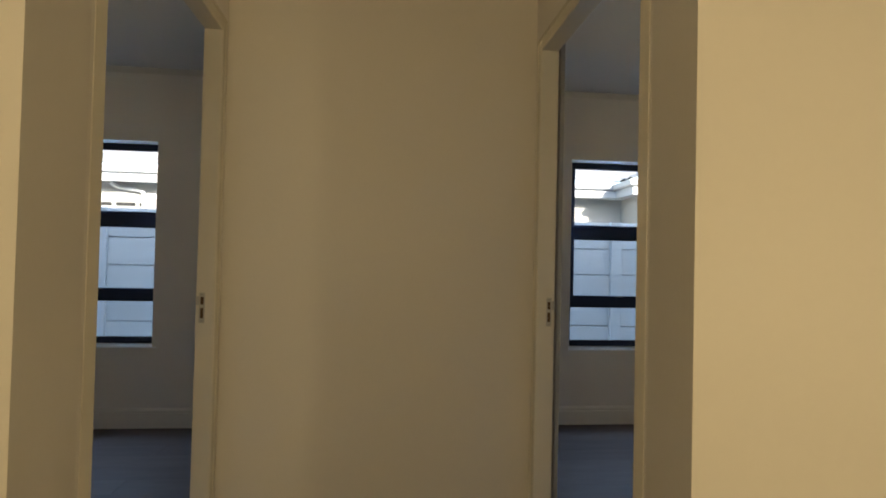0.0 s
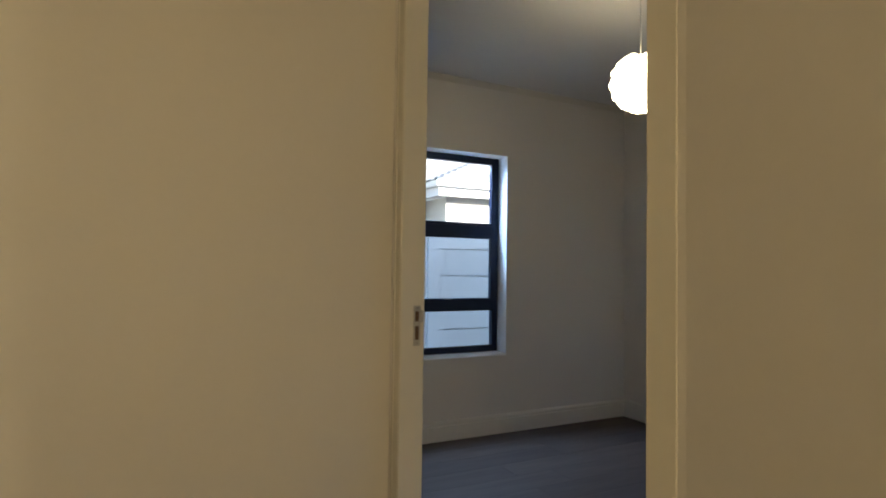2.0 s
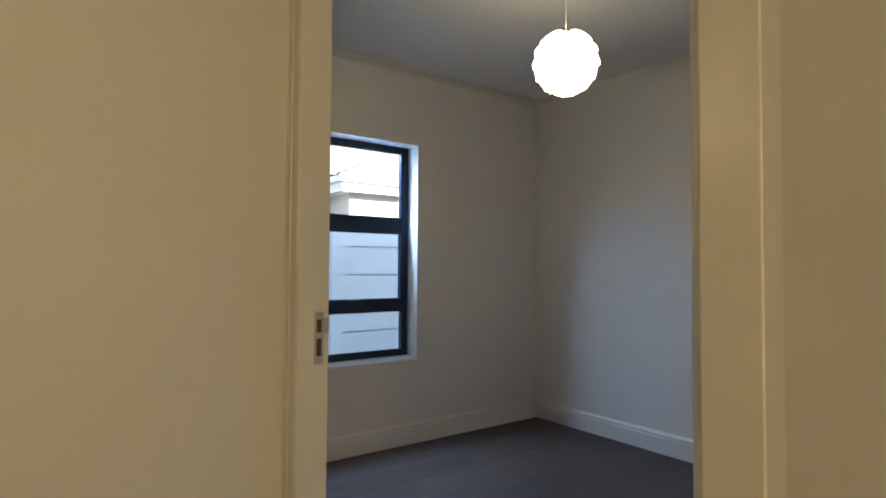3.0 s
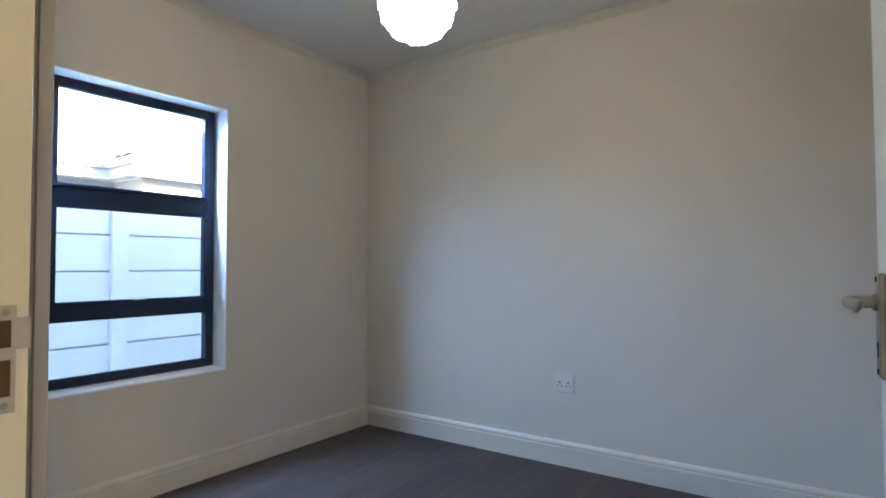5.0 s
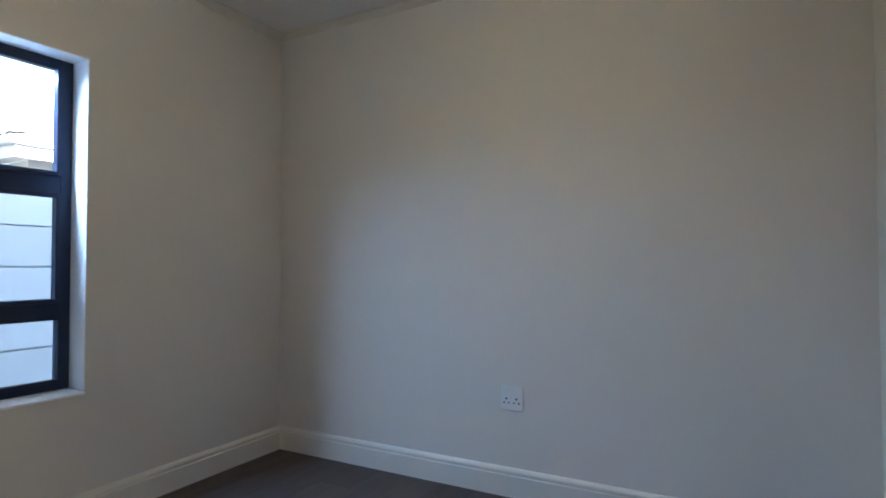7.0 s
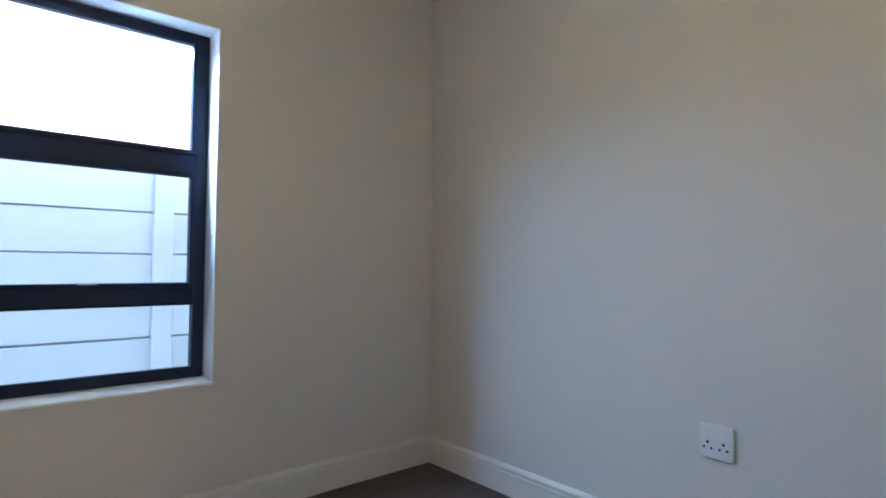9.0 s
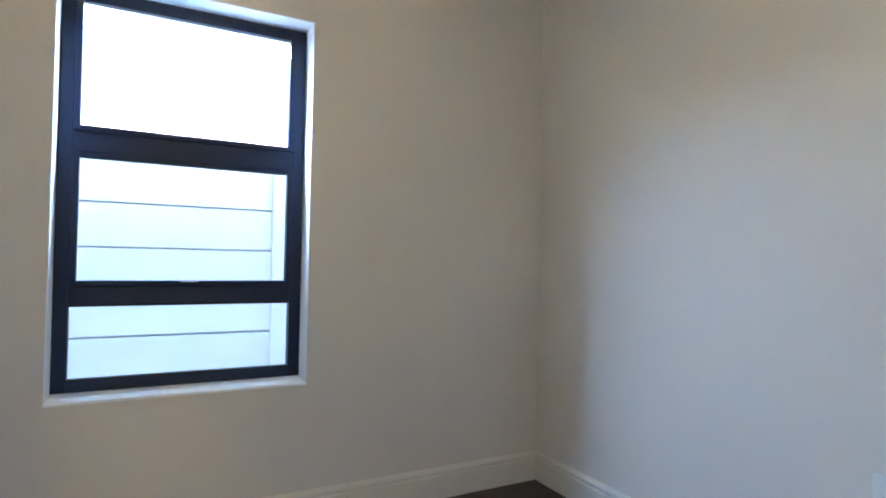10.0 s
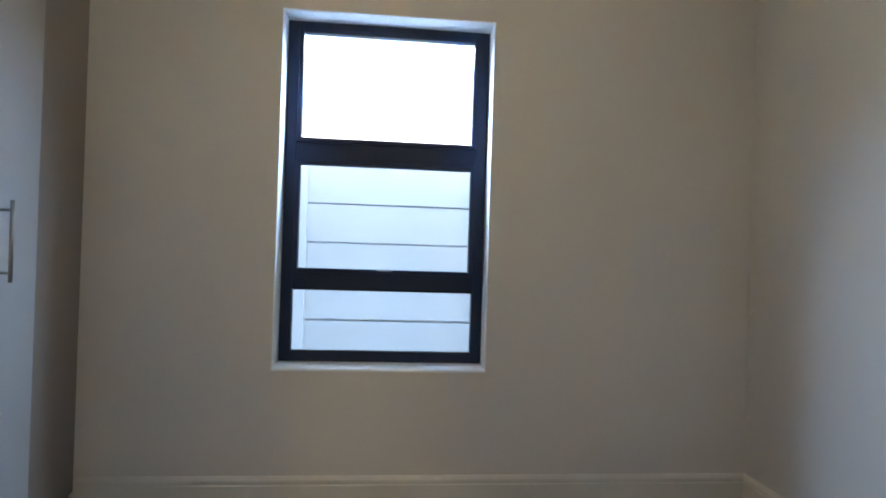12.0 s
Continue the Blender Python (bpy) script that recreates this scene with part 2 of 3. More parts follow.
COVE = [(0, 0), (0.006, 0), (0.008, -0.006 + 0.004), (0.016, 0.010), (0.026, 0.020), (0.036, 0.026), (0.040, 0.028), (0.040, 0.034), (0, 0.034)]


def cornice(name, rows):
    bm = bmesh.new()
    for a, b, o in rows:
        extrude_profile(bm, COVE, [((*a, CEIL - 0.034), (*o, 0)), ((*b, CEIL - 0.034), (*o, 0))])
    return structure(name, bm, M_CORNICE, "narrow coved plaster cornice", "cornice")


cornice("trim_bedroom", [((-2.77, 0), (0, 0), (0, -1)), ((0, YB1), (0, 0), (-1, 0)), ((XD1, YB1), (0, YB1), (0, 1)), ((XD1, YB1), (XD1, YE1), (1, 0))])
cornice("trim_second_bedroom", [((XW, 0), (-3.53, 0), (0, -1)), ((XL0, YB1), (XL0, YE0), (-1, 0))])

# ---------------------------------------------------------------- windows


def window(name, x0, label, lap=0.0):
    """lap: how far the frame runs on behind the plaster at its far end."""
    w, h = WIN_X1 - WIN_X0 + lap, WIN_Z1 - WIN_Z0
    root = tagged(new(name), label, "window", kind="structure")
    root.matrix_world = pose(x0, 0, WIN_Z0)
    y0, y1 = 0.118, 0.166
    e, s = 0.004, 0.016
    fb = bmesh.new()
    fw = 0.047
    box(fb, e, e + fw, y0, y1, s, h - 0.002, 0.003)
    box(fb, w - e - fw, w - e, y0, y1, s, h - 0.002, 0.003)
    box(fb, e + fw, w - e - fw, y0, y1, s, s + 0.042, 0.003)
    box(fb, e + fw, w - e - fw, y0, y1, h - 0.034, h - 0.002, 0.003)
    part("window_frame", fb, M_ALU, root)
    for zc, hz in ((0.3615, 0.0345), (0.917, 0.038)):
        part("transom", box(bmesh.new(), e + fw, w - e - fw, y0 + 0.002, y1 - 0.002, zc - hz, zc + hz, 0.003), M_ALU, root)
    # two top-hung sashes over a fixed light
    for i, (z0, z1) in enumerate(((0.396, 0.879), (0.955, h - 0.034))):
        sb = bmesh.new()
        a0, a1 = e + fw, w - e - fw
        t = 0.020
        for r in ((a0, a0 + t, z0, z1), (a1 - t, a1, z0, z1), (a0 + t, a1 - t, z0, z0 + t), (a0 + t, a1 - t, z1 - t, z1)):
            box(sb, r[0], r[1], y0 - 0.008, y1 - 0.018, r[2], r[3], 0.003)
        sash = part("sash", sb, M_ALU, root, "dark aluminium top-hung sash")
        pane = part("pane", box(bmesh.new(), a0 + t, a1 - t, 0.140, 0.144, z0 + t, z1 - t), M_GLASS, sash)
        pane.visible_shadow = False
        if i == 0:
            hb = bmesh.new()
            box(hb, w / 2 - 0.030, w / 2 + 0.030, y0 - 0.016, y0 - 0.008, z0 + 0.008, z0 + 0.018, 0.002)
            handle = part("sash_handle", hb, M_ALU, sash)
            # pale steel sliver put on the dark handle to draw its glint
            part("grip", box(bmesh.new(), w / 2 - 0.028, w / 2 + 0.035, y0 - 0.024, y0 - 0.016, z0 + 0.014, z0 + 0.018, 0.0015), M_STEEL, handle, "thin steel strip for the handle's glint")
    pane = part("pane", box(bmesh.new(), e + fw, w - e - fw, 0.140, 0.144, s + 0.042, 0.327), M_GLASS, root)
    pane.visible_shadow = False
    bead = bmesh.new()
    for z0 in (s + 0.042, 0.322):
        box(bead, e + fw, w - e - fw, y0 - 0.003, 0.139, z0, z0 + 0.005)
    part("glazing_bead", bead, M_RUBBER, root)
    sb = bmesh.new()
    prof = [(-0.004, 0.0), (-0.004, 0.006), (0.0, 0.010), (y0 + 0.004, 0.016), (y0 + 0.004, 0.0)]
    ends = [[sb.verts.new((x, y, z)) for y, z in prof] for x in (0.001, w - 0.001)]
    for k in range(5):
        sb.faces.new((ends[0][k], ends[0][(k + 1) % 5], ends[1][(k + 1) % 5], ends[1][k]))
    sb.faces.new(ends[0])
    sb.faces.new(ends[1][::-1])
    part("window_sill", sb, M_REVEAL, root, "white painted plaster sill")
    rv = bmesh.new()
    box(rv, 0.0005, 0.004, 0.001, y0 + 0.02, 0.018, h - 0.004)
    box(rv, w - 0.004, w - 0.0005, 0.001, y0 + 0.02, 0.018, h - 0.004)
    box(rv, 0.004, w - 0.004, 0.001, y0 + 0.02, h - 0.004, h - 0.0005)
    part("reveal", rv, M_REVEAL, root, "white painted plaster reveal")
    ob = bmesh.new()
    box(ob, -0.03, w + 0.03, y1, WT + 0.05, -0.03, 0.012, 0.004)
    part("outer_sill", ob, M_OUTWALL, root)
    return root


window("window_1", WIN_X0, "dark aluminium window of three lights with a white reveal")
window("window_2", WIN2_X0, "dark aluminium window of three lights in the second bedroom", 0.030)

# ---------------------------------------------------------------- door frames and door


def door_frame(name, x_out, x_in, sign, label):
    """Lining and moulded architrave; x_out on the lobby side, sign points from the wall into the lobby."""
    root = tagged(new(name), label, "door frame", kind="structure")
    ya, yb, hz = DOOR_Y0 + 0.015, DOOR_Y1 - 0.015, DOOR_H - 0.022
    lo, hi = sorted((x_out + sign * 0.004, x_in - sign * 0.001))
    jambs = []
    for y0, y1 in ((ya - 0.013, ya), (yb, yb + 0.013)):
        jambs.append(part("jamb", box(bmesh.new(), lo, hi, y0, y1, 0, hz, 0.001), M_FRAME, root))
    part("head_lining", box(bmesh.new(), lo, hi, ya - 0.013, yb + 0.013, hz, hz + 0.016, 0.003), M_FRAME, root)
    # architrave: a flat board, a raised outer bead and an inner bead
    bands = ((0.0, 0.014, 0.0055), (0.014, 0.038, 0.004), (0.038, 0.048, 0.006))
    for i, (o0, o1, d) in enumerate(bands):
        bm = bmesh.new()
        x0, x1 = sorted((x_out, x_out + sign * d))
        box(bm, x0, x1, yb + 0.004 + o0, yb + 0.004 + o1, 0, hz + 0.004 + o1, 0.002)
        box(bm, x0, x1, ya - 0.004 - o0, yb + 0.004 + o0, hz + 0.004 + o0, hz + 0.004 + o1, 0.002)
        part("architrave", bm, M_FRAME, root)
    x0, x1 = sorted((x_out, x_out + sign * 0.0095))
    part("architrave", box(bmesh.new(), x0, x1, ya - 0.052, ya - 0.004, 0, hz + 0.050, 0.0015), M_FRAME, root)
    # strike plate on the far jamb
    xs = x_in + sign * 0.020
    pb = bmesh.new()
    y1 = yb
    z0, z1 = 0.995, 1.101
    hx = 0.0095
    for r in ((xs - hx, xs - hx + 0.004, z0, z1), (xs + hx - 0.004, xs + hx, z0, z1), (xs - hx + 0.004, xs + hx - 0.004, z0, z0 + 0.016),
              (xs - hx + 0.004, xs + hx - 0.004, 1.047, 1.059), (xs - hx + 0.004, xs + hx - 0.004, z1 - 0.015, z1)):
        box(pb, r[0], r[1], y1 - 0.0025, y1 - 0.0002, r[2], r[3])
    xa, xb = sorted((xs - sign * hx, xs - sign * (hx + 0.012)))
    box(pb, xa, xb, y1 - 0.0025, y1 - 0.0002, 1.057, 1.088)
    plate = part("strike_plate", pb, M_ZINC, root, "dull zinc strike plate")
    part("mortice", boxes((xs - hx + 0.004, xs + hx - 0.004, y1 - 0.0012, y1 - 0.0004, z0 + 0.016, 1.047),
                          (xs - hx + 0.004, xs + hx - 0.004, y1 - 0.0012, y1 - 0.0004, 1.059, z1 - 0.015)), M_BRASS, plate)
    for z in (z0 + 0.008, z1 - 0.007):
        part("screw", cylinder(bmesh.new(), (xs, y1 - 0.004, z), (xs, y1 - 0.002, z), 0.0035, seg=12), M_STEEL, plate)
    return root


door_frame("door_frame_1", XD0, XD1, -1, "cream enamelled door frame of the bedroom")
door_frame("door_frame_2", XL1, XL0, 1, "cream enamelled door frame of the second bedroom")


def lever_set(parent, x, y, side):
    """Long back plate with a lever that points to the hinges: a round neck that flattens into a slanted tip."""
    s = side
    p = bmesh.new()
    ya, yb = sorted((y, y + s * 0.009))
    box(p, x - 0.021, x + 0.021, ya, yb, 0.976, 1.121, 0.004)
    plate = part("back_plate", p, M_STEEL, parent, "satin nickel door handle plate")
    zl = 1.080
    nb = bmesh.new()
    cylinder(nb, (x, y + s * 0.006, zl), (x, y + s * 0.014, zl), 0.0125, 0.0115)
    cylinder(nb, (x, y + s * 0.012, zl), (x, y + s * 0.043, zl), 0.0085)
    part("neck", nb, M_STEEL, plate, smooth=False)
    # grip: rings of eight from the neck to the tip, thinning and rising to a slant
    lv = bmesh.new()
    rows = ((0.010, 0.040, 0.0085, 0.0085, 0.000), (-0.012, 0.042, 0.0085, 0.0090, 0.000), (-0.040, 0.043, 0.0070, 0.0080, 0.001),
            (-0.066, 0.042, 0.0055, 0.0080, 0.001), (-0.090, 0.040, 0.0045, 0.0095, 0.000), (-0.108, 0.038, 0.0040, 0.0070, 0.003), (-0.122, 0.036, 0.0030, 0.0025, 0.007))
    rings = []
    for dx, dy, ry, rz, up in rows:
        rings.append([lv.verts.new((x + dx, y + s * (dy + ry * math.cos(a)), zl + up + rz * math.sin(a))) for a in (math.pi * (2 * k + 1) / 8 for k in range(8))])
    for r0, r1 in zip(rings, rings[1:]):
        for k in range(8):
            lv.faces.new((r0[k], r0[(k + 1) % 8], r1[(k + 1) % 8], r1[k]))
    lv.faces.new(rings[0])
    lv.faces.new(rings[-1])
    part("lever", lv, M_STEEL, plate, smooth=True)
    kb = bmesh.new()
    cylinder(kb, (x, y + s * 0.0085, 1.020), (x, y + s * 0.0098, 1.020), 0.006, seg=16)
    box(kb, x - 0.0025, x + 0.0025, min(y + s * 0.0085, y + s * 0.0098), max(y + s * 0.0085, y + s * 0.0098), 1.004, 1.020)
    part("keyhole", kb, M_DARK, plate)
    for z in (0.985, 1.112):
        part("screw", cylinder(bmesh.new(), (x, y + s * 0.007, z), (x, y + s * 0.0105, z), 0.004, seg=12), M_DARK, plate)


def bedroom_door():
    root = thing("door", pose(XD1 + 0.016, -2.934, 0.006, 0, 0, 3.9), "white painted flush door standing open with nickel lever handles", "door")
    leaf = part("leaf", box(bmesh.new(), 0.002, 0.800, -0.036, 0.0, 0, 2.022, 0.002), M_DOOR, root)
    lever_set(leaf, 0.742, 0.0, 1)
    lever_set(leaf, 0.742, -0.036, -1)
    part("lock_face", box(bmesh.new(), 0.800, 0.802, -0.030, -0.010, 0.94, 1.13, 0.0005), M_STEEL, leaf)
    for z in (0.22, 1.02, 1.80):
        hb = cylinder(bmesh.new(), (-0.002, -0.020, z), (-0.002, -0.020, z + 0.1), 0.006, seg=14)
        part("hinge", hb, M_STEEL, root)
    return root


bedroom_door()

# ---------------------------------------------------------------- wardrobe


def wardrobe():
    root = thing("wardrobe", pose(-2.753, 0, 0), "white melamine built-in wardrobe with bar handles", "wardrobe")
    y0, y1 = YE1 + 0.003, -0.003
    fy = -0.330
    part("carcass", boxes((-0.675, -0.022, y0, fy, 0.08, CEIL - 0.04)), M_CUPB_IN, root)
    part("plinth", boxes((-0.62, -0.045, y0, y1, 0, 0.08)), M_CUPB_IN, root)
    part("filler_panel", boxes((-0.675, -0.032, fy + 0.002, y1, 0.08, CEIL - 0.04)), M_CUPB_IN, root, "recessed filler panel with shade in its colour")
    n = 4
    wd = (fy - y0) / n
    for i in range(n):
        a, b = y0 + i * wd + 0.0015, y0 + (i + 1) * wd - 0.0015
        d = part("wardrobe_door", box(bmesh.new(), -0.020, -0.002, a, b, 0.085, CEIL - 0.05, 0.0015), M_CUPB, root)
        yh = b - 0.18 if i % 2 else a + 0.18
        hb = bmesh.new()
        cylinder(hb, (0.030, yh, 0.930), (0.030, yh, 1.180), 0.006, seg=16)
        for z in (0.958, 1.150):
            cylinder(hb, (-0.003, yh, z), (0.030, yh, z), 0.005, seg=12)
        part("bar_handle", hb, M_STEEL, d, "satin nickel bar handle", smooth=True)
    return root


wardrobe()

# ---------------------------------------------------------------- socket


def wall_socket():
    root = thing("wall_socket", pose(0, -1.530, 0.474), "white plastic double wall socket above the skirting", "wall socket")
    h = 0.057
    part("plate", box(bmesh.new(), -0.010, -0.0005, -h, h, -h, h, 0.003), M_PLASTIC, root)
    for c in (-0.025, 0.027):
        f = part("outlet", box(bmesh.new(), -0.0112, -0.0095, c - 0.023, c + 0.023, -0.038, 0.012, 0.0006), M_PLASTIC, root)
        for dy, dz, r in ((0, -0.002, 0.0050), (-0.0125, -0.021, 0.0042), (0.0125, -0.021, 0.0042)):
            part("pin_hole", cylinder(bmesh.new(), (-0.0120, c + dy, dz), (-0.0108, c + dy, dz), r, seg=14), M_DARK, f)
    for c in (-0.035, 0.035):
        part("rocker_switch", box(bmesh.new(), -0.0135, -0.0095, c - 0.006, c + 0.006, 0.024, 0.043, 0.001), M_PLASTIC, root)
    return root


wall_socket()

# ---------------------------------------------------------------- lamps


def pendant_lamp():
    cx, cy, cz = -1.514, -1.635, 2.067
    root = thing("pendant_lamp", pose(cx, cy, cz), "lit white globe pendant lamp of overlapping paper petals", "pendant lamp")
    top = CEIL - cz
    rb = bmesh.new()
    cylinder(rb, (0, 0, top - 0.030), (0, 0, top - 0.001), 0.038, 0.05, 28)
    part("ceiling_rose", rb, M_CORD, root, smooth=False)
    part("cord", cylinder(bmesh.new(), (0.002, 0, 0.13), (0, 0, top - 0.02), 0.0028, seg=10), M_CORD, root, "thin white flex")
    core = bmesh.new()
    bmesh.ops.create_uvsphere(core, u_segments=24, v_segments=16, radius=0.104)
    shade = part("shade", core, M_SHADE, root, "glowing white paper shade", smooth=True)
    rng = random.Random(4)
    rings = 7
    for i in range(rings):
        th = math.pi * (0.10 + 0.82 * i / (rings - 1))
        pole = i in (0, rings - 1)
        if pole:
            th = math.pi * (0.14 if i == 0 else 0.86)
        n = 2 if pole else max(4, round(10 * math.sin(th) + 2))
        sb = bmesh.new()
        half, tall, R = (0.105, 0.062, 0.126) if pole else (0.062, 0.064, 0.122)
        c = Vector((math.sin(th), 0, math.cos(th)))
        u = Vector((0, 1, 0))
        v = u.cross(c) * -1
        grid = []
        for b in range(6):
            q = b / 2.5 - 1
            row = []
            for a in range(6):
                p = a / 2.5 - 1
                wdt = half * (1.0 - 0.40 * q * q)
                pt = (c * R + u * p * wdt + v * q * tall).normalized()
                lift = 0.012 - 0.055 * max(0.0, (q if i == 0 else -q) - 0.25) ** 2 if pole else 0.017 * abs(min(0.0, q)) ** 1.5 + 0.004 * p * p
                row.append(sb.verts.new(pt * (R + lift)))
            grid.append(row)
        for b in range(5):
            for a in range(5):
                sb.faces.new((grid[b][a], grid[b][a + 1], grid[b + 1][a + 1], grid[b + 1][a]))
        bmesh.ops.solidify(sb, geom=list(sb.faces), thickness=0.0012)
        pm = mesh_of("petal", sb, M_SHADE, smooth=True)
        for j in range(n):
            o = new("petal", pm)
            o.parent = shade
            if pole:
                o.matrix_local = pose(0, 0, 0, 0, 0, 180 * j + 136)
            else:
                o.matrix_local = pose(0, 0, 0, rng.uniform(-3, 3), rng.uniform(-3, 3), 360 * (j + 0.5 * (i % 2)) / n + rng.uniform(-4, 4))
    return root


lamp = pendant_lamp()
tagged(lamp, group="bedroom pendants")
# unseen copy, added to warm and brighten the second bedroom
copy_thing(lamp, pose(-5.60, -1.635, 2.067, 0, 0, 40))


def passage_lamp(x, y, z, watts, r, label):
    root = thing("hanging_lamp", pose(x, y, CEIL), label, "hanging lamp", "lamps along the passage")
    d = CEIL - z
    part("ceiling_rose", cylinder(bmesh.new(), (0, 0, -0.022), (0, 0, -0.001), 0.034, 0.046, 28), M_CORD, root)
    part("cord", cylinder(bmesh.new(), (0, 0, -d + r + 0.05), (0, 0, -0.02), 0.003, seg=10), M_CORD, root)
    part("lamp_holder", cylinder(bmesh.new(), (0, 0, -d + r - 0.004), (0, 0, -d + r + 0.055), 0.02, 0.014, 24), M_CORD, root)
    bb = bmesh.new()
    bmesh.ops.create_uvsphere(bb, u_segments=28, v_segments=16, radius=r, matrix=Matrix.Translation((0, 0, -d)))
    bulb = part("bulb", bb, M_BULB, root, smooth=True)
    bulb.visible_shadow = False
    li = new("bulb_light", bpy.data.lights.new("bulb_light", "POINT"))
    li.data.energy, li.data.shadow_soft_size, li.data.color = watts, r * 1.05, (1.0, 0.785, 0.41)
    li.parent = root
    li.location = (0, 0, -d)
    return root


# both stay out of view, added to give the lobby its warm light
passage_lamp(-2.15, -4.60, 1.15, PASSAGE_WATTS[0], 0.045, "unseen warm bulb on a cord, added to light the lobby")
passage_lamp(-3.95, -5.00, 1.55, PASSAGE_WATTS[1], 0.15, "unseen warm globe on a cord, added to light the lobby walls")

# ---------------------------------------------------------------- outside
structure("ground", boxes((-400, 400, -400, 400, -0.5, -0.2)), M_GROUND, "sandy ground outside the house", "ground")


def own_roof():
    bm = bmesh.new()
    e = 0.10
    x0, x1, y0, y1, z = XW - 6.2 - e, XE + 9.0, YS - 3.5, WT + e, CEIL + 0.12
    yr = (y0 + y1) / 2
    zr = z + 0.42 * (y1 - yr)
    prof = [(y0, z), (yr, zr), (y1, z), (y1, z - 0.02), (yr, zr - 0.12), (y0, z - 0.02)]
    a = [bm.verts.new((x0, y, zz)) for y, zz in prof]
    b = [bm.verts.new((x1, y, zz)) for y, zz in prof]
    n = len(prof)
    for i in range(n):
        bm.faces.new((a[i], a[(i + 1) % n], b[(i + 1) % n], b[i]))
    for r in (a, b):
        bm.faces.new((r[0], r[1], r[4], r[5]))
        bm.faces.new((r[1], r[2], r[3], r[4]))
    structure("roof", bm, M_TILE, "grey pitched roof over the rooms", "roof")
    fb = boxes((x0, x1, y1, y1 + 0.02, z - 0.18, z + 0.02), (x0, x1, WT, y1, z - 0.17, z - 0.15))
    structure("trim_eaves", fb, M_GUTTER, "white fascia and soffit of the eaves", "eaves")


own_roof()

# precast fence: slotted posts with six panels between each two
FENCE_Y = 1.825
fence = thing("precast_wall", pose(-0.892, FENCE_Y, -0.2), "pale painted precast concrete fence with slotted posts", "fence")
pm = mesh_of("post", box(bmesh.new(), -0.063, 0.063, -0.02, 0.09, 0, 1.897, 0.006), M_FENCE)
lb = box(bmesh.new(), 0.055, 1.302, 0.018, 0.060, 0.0, 0.2730, 0.003)
box(lb, 0.056, 1.301, 0.048, 0.058, 0.25, 0.295)
lm = mesh_of("panel", lb, M_FENCE)
rng = random.Random(2)
for k in range(-9, 6):
    o = new("post", pm)
    o.parent = fence
    o.matrix_local = pose(1.357 * k, 0, 0)
    for i in range(6):
        o = new("panel", lm)
        o.parent = fence
        o.matrix_local = pose(1.357 * k + rng.uniform(-0.003, 0.003), rng.uniform(-0.004, 0.004), 0.182 + 0.284 * i + rng.uniform(-0.002, 0.0015), 0, rng.uniform(-0.12, 0.12), 0)
base = bmesh.new()
box(base, -12.2, 8, 0.018, 0.06, 0, 0.182)
part("footing", base, M_FENCE, fence)


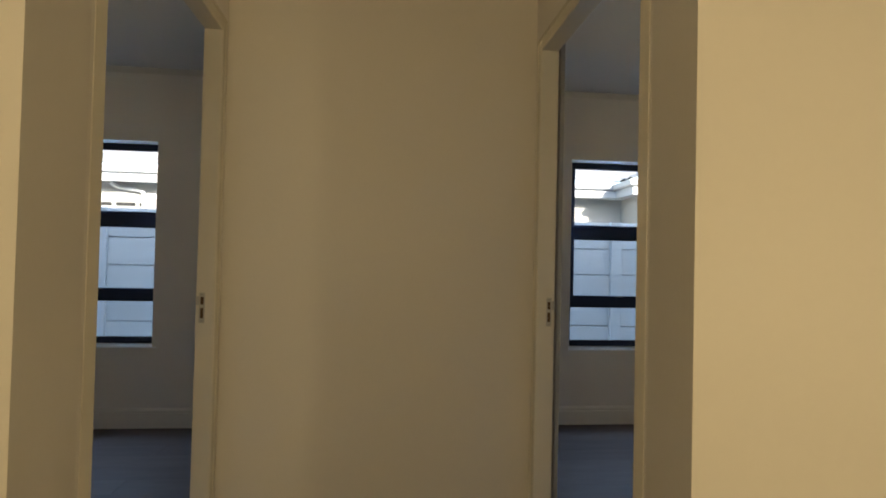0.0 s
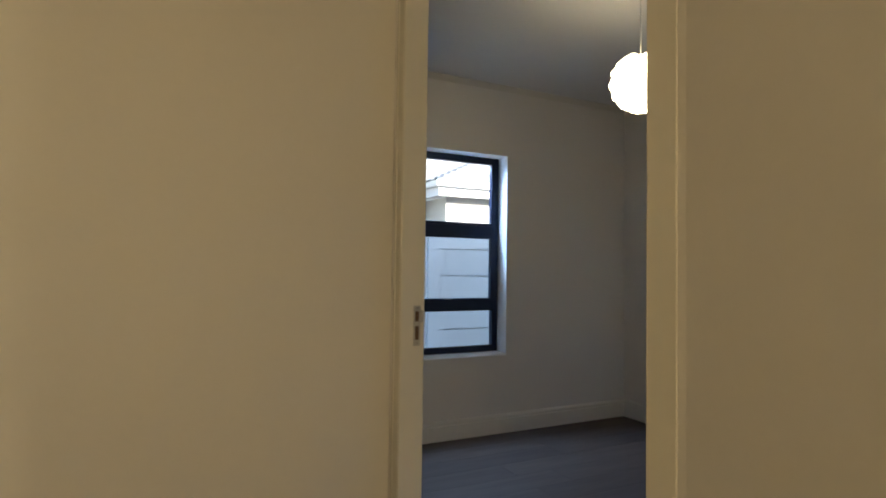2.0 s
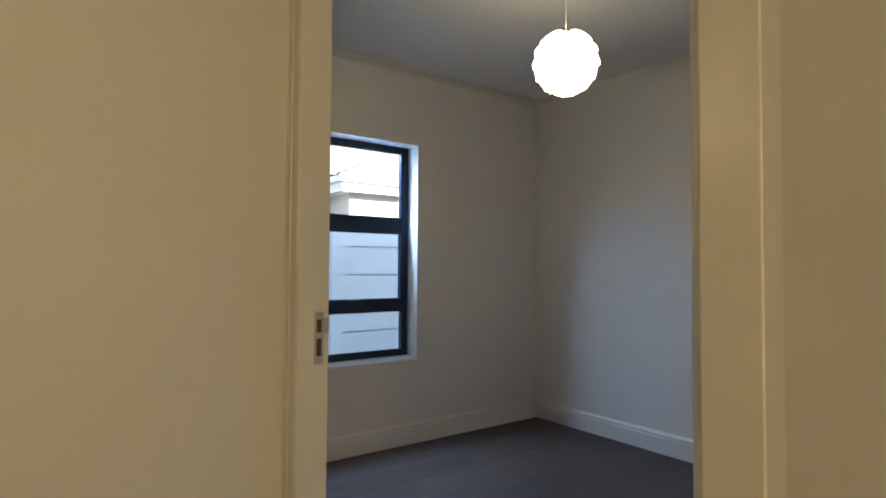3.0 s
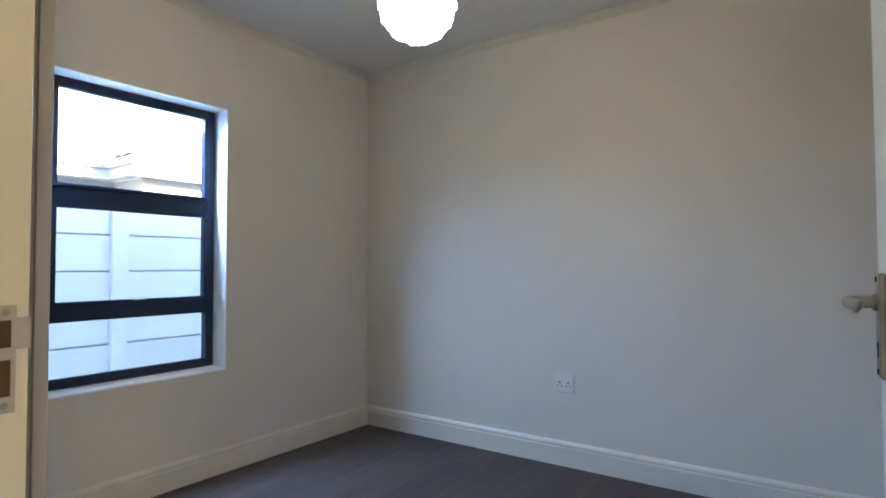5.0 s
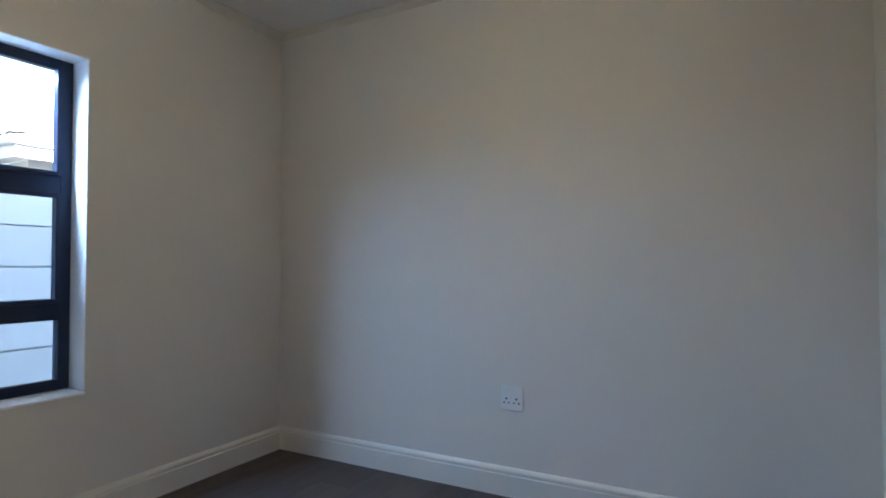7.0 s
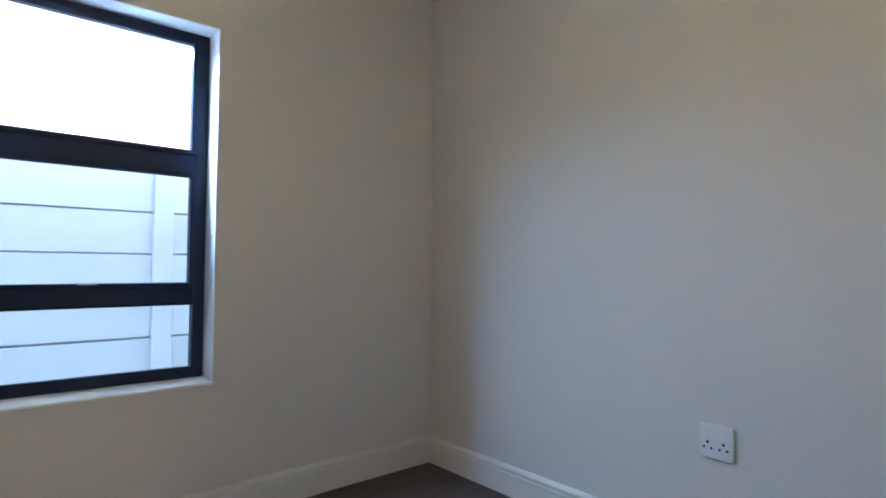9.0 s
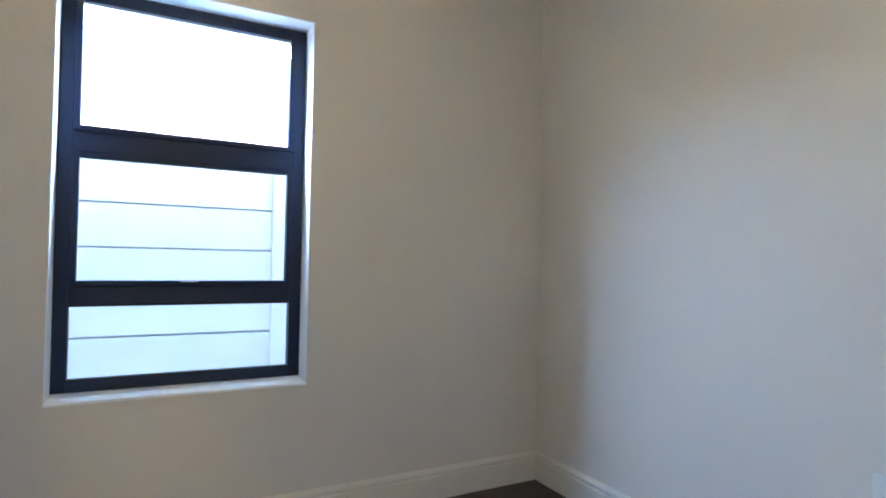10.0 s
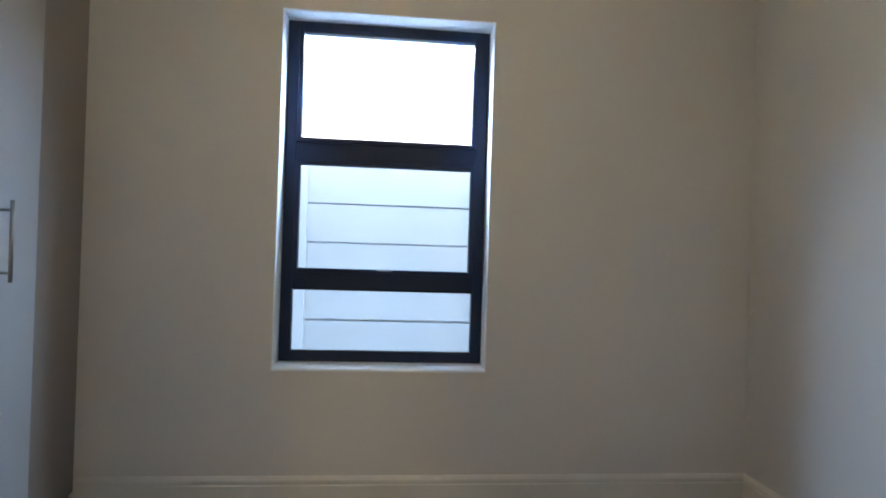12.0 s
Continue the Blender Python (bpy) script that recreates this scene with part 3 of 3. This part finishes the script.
# neighbour: a long range with a wing that comes forward
def neighbour():
    root = thing("neighbour_house", pose(0, 0, -0.2), "grey plastered house with a pale tiled hip roof and white gutters", "house")
    zt = 2.80
    part("wall", boxes((-13, 1.54, 7.27, 7.5, 0, zt), (1.54, 1.77, 6.33, 7.5, 0, zt), (1.77, 8, 6.33, 6.56, 0, zt), (7.8, 8, 6.56, 14, 0, zt), (-13, -12.8, 7.5, 14, 0, zt), (-12.8, 7.8, 13.8, 14, 0, zt)),
         M_PLASTER, root)
    part("soffit", boxes((-13.4, 1.27, 6.87, 7.27, zt, zt + 0.02), (1.27, 1.54, 6.08, 7.27, zt + 0.001, zt + 0.021), (1.54, 8.4, 6.08, 6.33, zt, zt + 0.02)), M_GUTTER, root)
    f = bmesh.new()
    box(f, -13.4, 1.25, 6.86, 6.88, zt - 0.02, zt + 0.2)
    box(f, 1.25, 1.27, 6.08, 6.86, zt - 0.02, zt + 0.2)
    box(f, 1.25, 8.4, 6.06, 6.08, zt - 0.02, zt + 0.2)
    part("fascia", f, M_GUTTER, root, "white fascia board")
    g = bmesh.new()
    prof = [(0, 0.16), (0.03, 0.14), (0.085, 0.155), (0.10, 0.20), (0.10, 0.215), (0.115, 0.23), (0.115, 0.25), (0, 0.25)]
    extrude_profile(g, prof, [((-13.4, 6.86, zt), (0, -1, 0)), ((1.25, 6.86, zt), (-1, -1, 0)), ((1.25, 6.06, zt), (-1, -1, 0)), ((8.4, 6.06, zt), (0, -1, 0))])
    part("gutter", g, M_GUTTER, root, "white moulded gutter")
    pp = bmesh.new()
    knots = [(-8.60, 7.0, 2.78), (-8.60, 7.05, 2.745), (-8.57, 7.12, 2.715), (-8.50, 7.19, 2.695), (-8.17, 7.2, 2.655), (-8.10, 7.2, 2.62), (-8.08, 7.2, 2.5), (-8.08, 7.2, 0.1)]
    for p, q in zip(knots, knots[1:]):
        cylinder(pp, p, q, 0.04, seg=12)
    part("downpipe", pp, M_GUTTER, root, "white swan-neck downpipe")
    for x0, x1 in ((-9.50, -9.15), (-9.08, -8.70), (-8.62, -8.26), (-8.19, -8.13)):
        part("vent_slot", boxes((x0, x1, 7.262, 7.30, 2.35, 2.42)), M_DARK, root, "dark narrow vent slot")
    # tiled roof as one relief: rolls along the slope, courses across it
    rects = ((-13.4, 8.4, 6.80, 14.4), (1.19, 8.4, 6.00, 13.0))
    slope = 0.42

    def height(x, y):
        best = (-1, 0, 0)
        for x0, x1, y0, y1 in rects:
            ds = (y - y0, y1 - y, x - x0, x1 - x)
            d = min(ds)
            k = ds.index(d)
            if d > best[0]:
                best = (d, k, x if k < 2 else y)
        return best
    step = 0.06
    xs = np.arange(-10.0, 8.0, step)
    ys = np.arange(6.00, 10.7, step)
    verts, idx, faces = [], {}, []
    for a, x in enumerate(xs):
        for b, y in enumerate(ys):
            d, k, s = height(float(x), float(y))
            if d < 0:
                continue
            course = (d / 0.30) % 1.0
            z = zt + 0.24 + slope * d + 0.030 * abs(math.sin(math.pi * s / 0.30)) + 0.045 * (1 - course)
            idx[a, b] = len(verts)
            verts.append((float(x), float(y), z))
    for a in range(len(xs) - 1):
        for b in range(len(ys) - 1):
            q = [(a, b), (a + 1, b), (a + 1, b + 1), (a, b + 1)]
            if all(c in idx for c in q):
                faces.append([idx[c] for c in q])
    me = bpy.data.meshes.new("roof")
    me.from_pydata(verts, [], faces)
    me.materials.append(M_TILE)
    r = new("roof", me)
    r.parent = root
    tagged(r, "pale concrete tile roof")
    return root


neighbour()


def tv_aerial():
    root = thing("tv_aerial", pose(-0.33, 7.6, 3.12, 0, 0, 25), "small metal television aerial on the tiled roof", "aerial")
    part("mast", cylinder(bmesh.new(), (0, 0, 0), (0, 0, 0.55), 0.014, seg=10), M_STEEL, root)
    part("boom", cylinder(bmesh.new(), (-0.3, 0, 0.45), (0.3, 0, 0.40), 0.009, seg=8), M_STEEL, root)
    for k in range(6):
        x = -0.27 + 0.108 * k
        part("element", cylinder(bmesh.new(), (x, -0.13 + 0.012 * k, 0.43), (x, 0.13 - 0.012 * k, 0.43), 0.006, seg=8), M_STEEL, root)


tv_aerial()

# ---------------------------------------------------------------- laminate planks
PW, PL = 0.192, 1.285
plank_meshes = {}


def plank(x0, x1, y0, y1):
    key = (round(x1 - x0, 3), round(y1 - y0, 3))
    if key not in plank_meshes:
        bm = bmesh.new()
        w, d = key[0] - 0.0005, key[1] - 0.0005
        c = 0.0007
        lo = [bm.verts.new(p) for p in ((0, 0, -0.012), (w, 0, -0.012), (w, d, -0.012), (0, d, -0.012))]
        mi = [bm.verts.new(p) for p in ((0, 0, -c), (w, 0, -c), (w, d, -c), (0, d, -c))]
        hi = [bm.verts.new(p) for p in ((c, c, 0), (w - c, c, 0), (w - c, d - c, 0), (c, d - c, 0))]
        for p, q in ((lo, mi), (mi, hi)):
            for i in range(4):
                bm.faces.new((p[i], p[(i + 1) % 4], q[(i + 1) % 4], q[i]))
        bm.faces.new(hi)
        plank_meshes[key] = mesh_of("plank", bm, M_PLANK)
    o = new("plank", plank_meshes[key])
    o.parent = floor
    o.location = (x0 + 0.0003, y0 + 0.0003, 0)


def lay(x0, x1, y0, y1, seed):
    rg = random.Random(seed)
    y = y1
    while y > y0 + 0.01:
        ya = max(y0, y - PW)
        x = x0 - rg.choice((0.2, 0.45, 0.7, 0.95))
        while x < x1 - 0.01:
            a, b = max(x0, x), min(x1, x + PL)
            if b - a > 0.005:
                plank(a, b, ya, y)
            x += PL
        y = ya


lay(XD1, XE, YB1, YE1, 1)
lay(-3.45, XE, YE1, 0, 2)
lay(XL1, XD0, YB0, YE0, 3)
lay(XD0, XD1, YB1, YE0, 4)
lay(XW, XL0, YB1, 0, 5)
lay(XL0, XL1, YB1, YE0, 6)
lay(XW, XE, YS, YB0, 7)
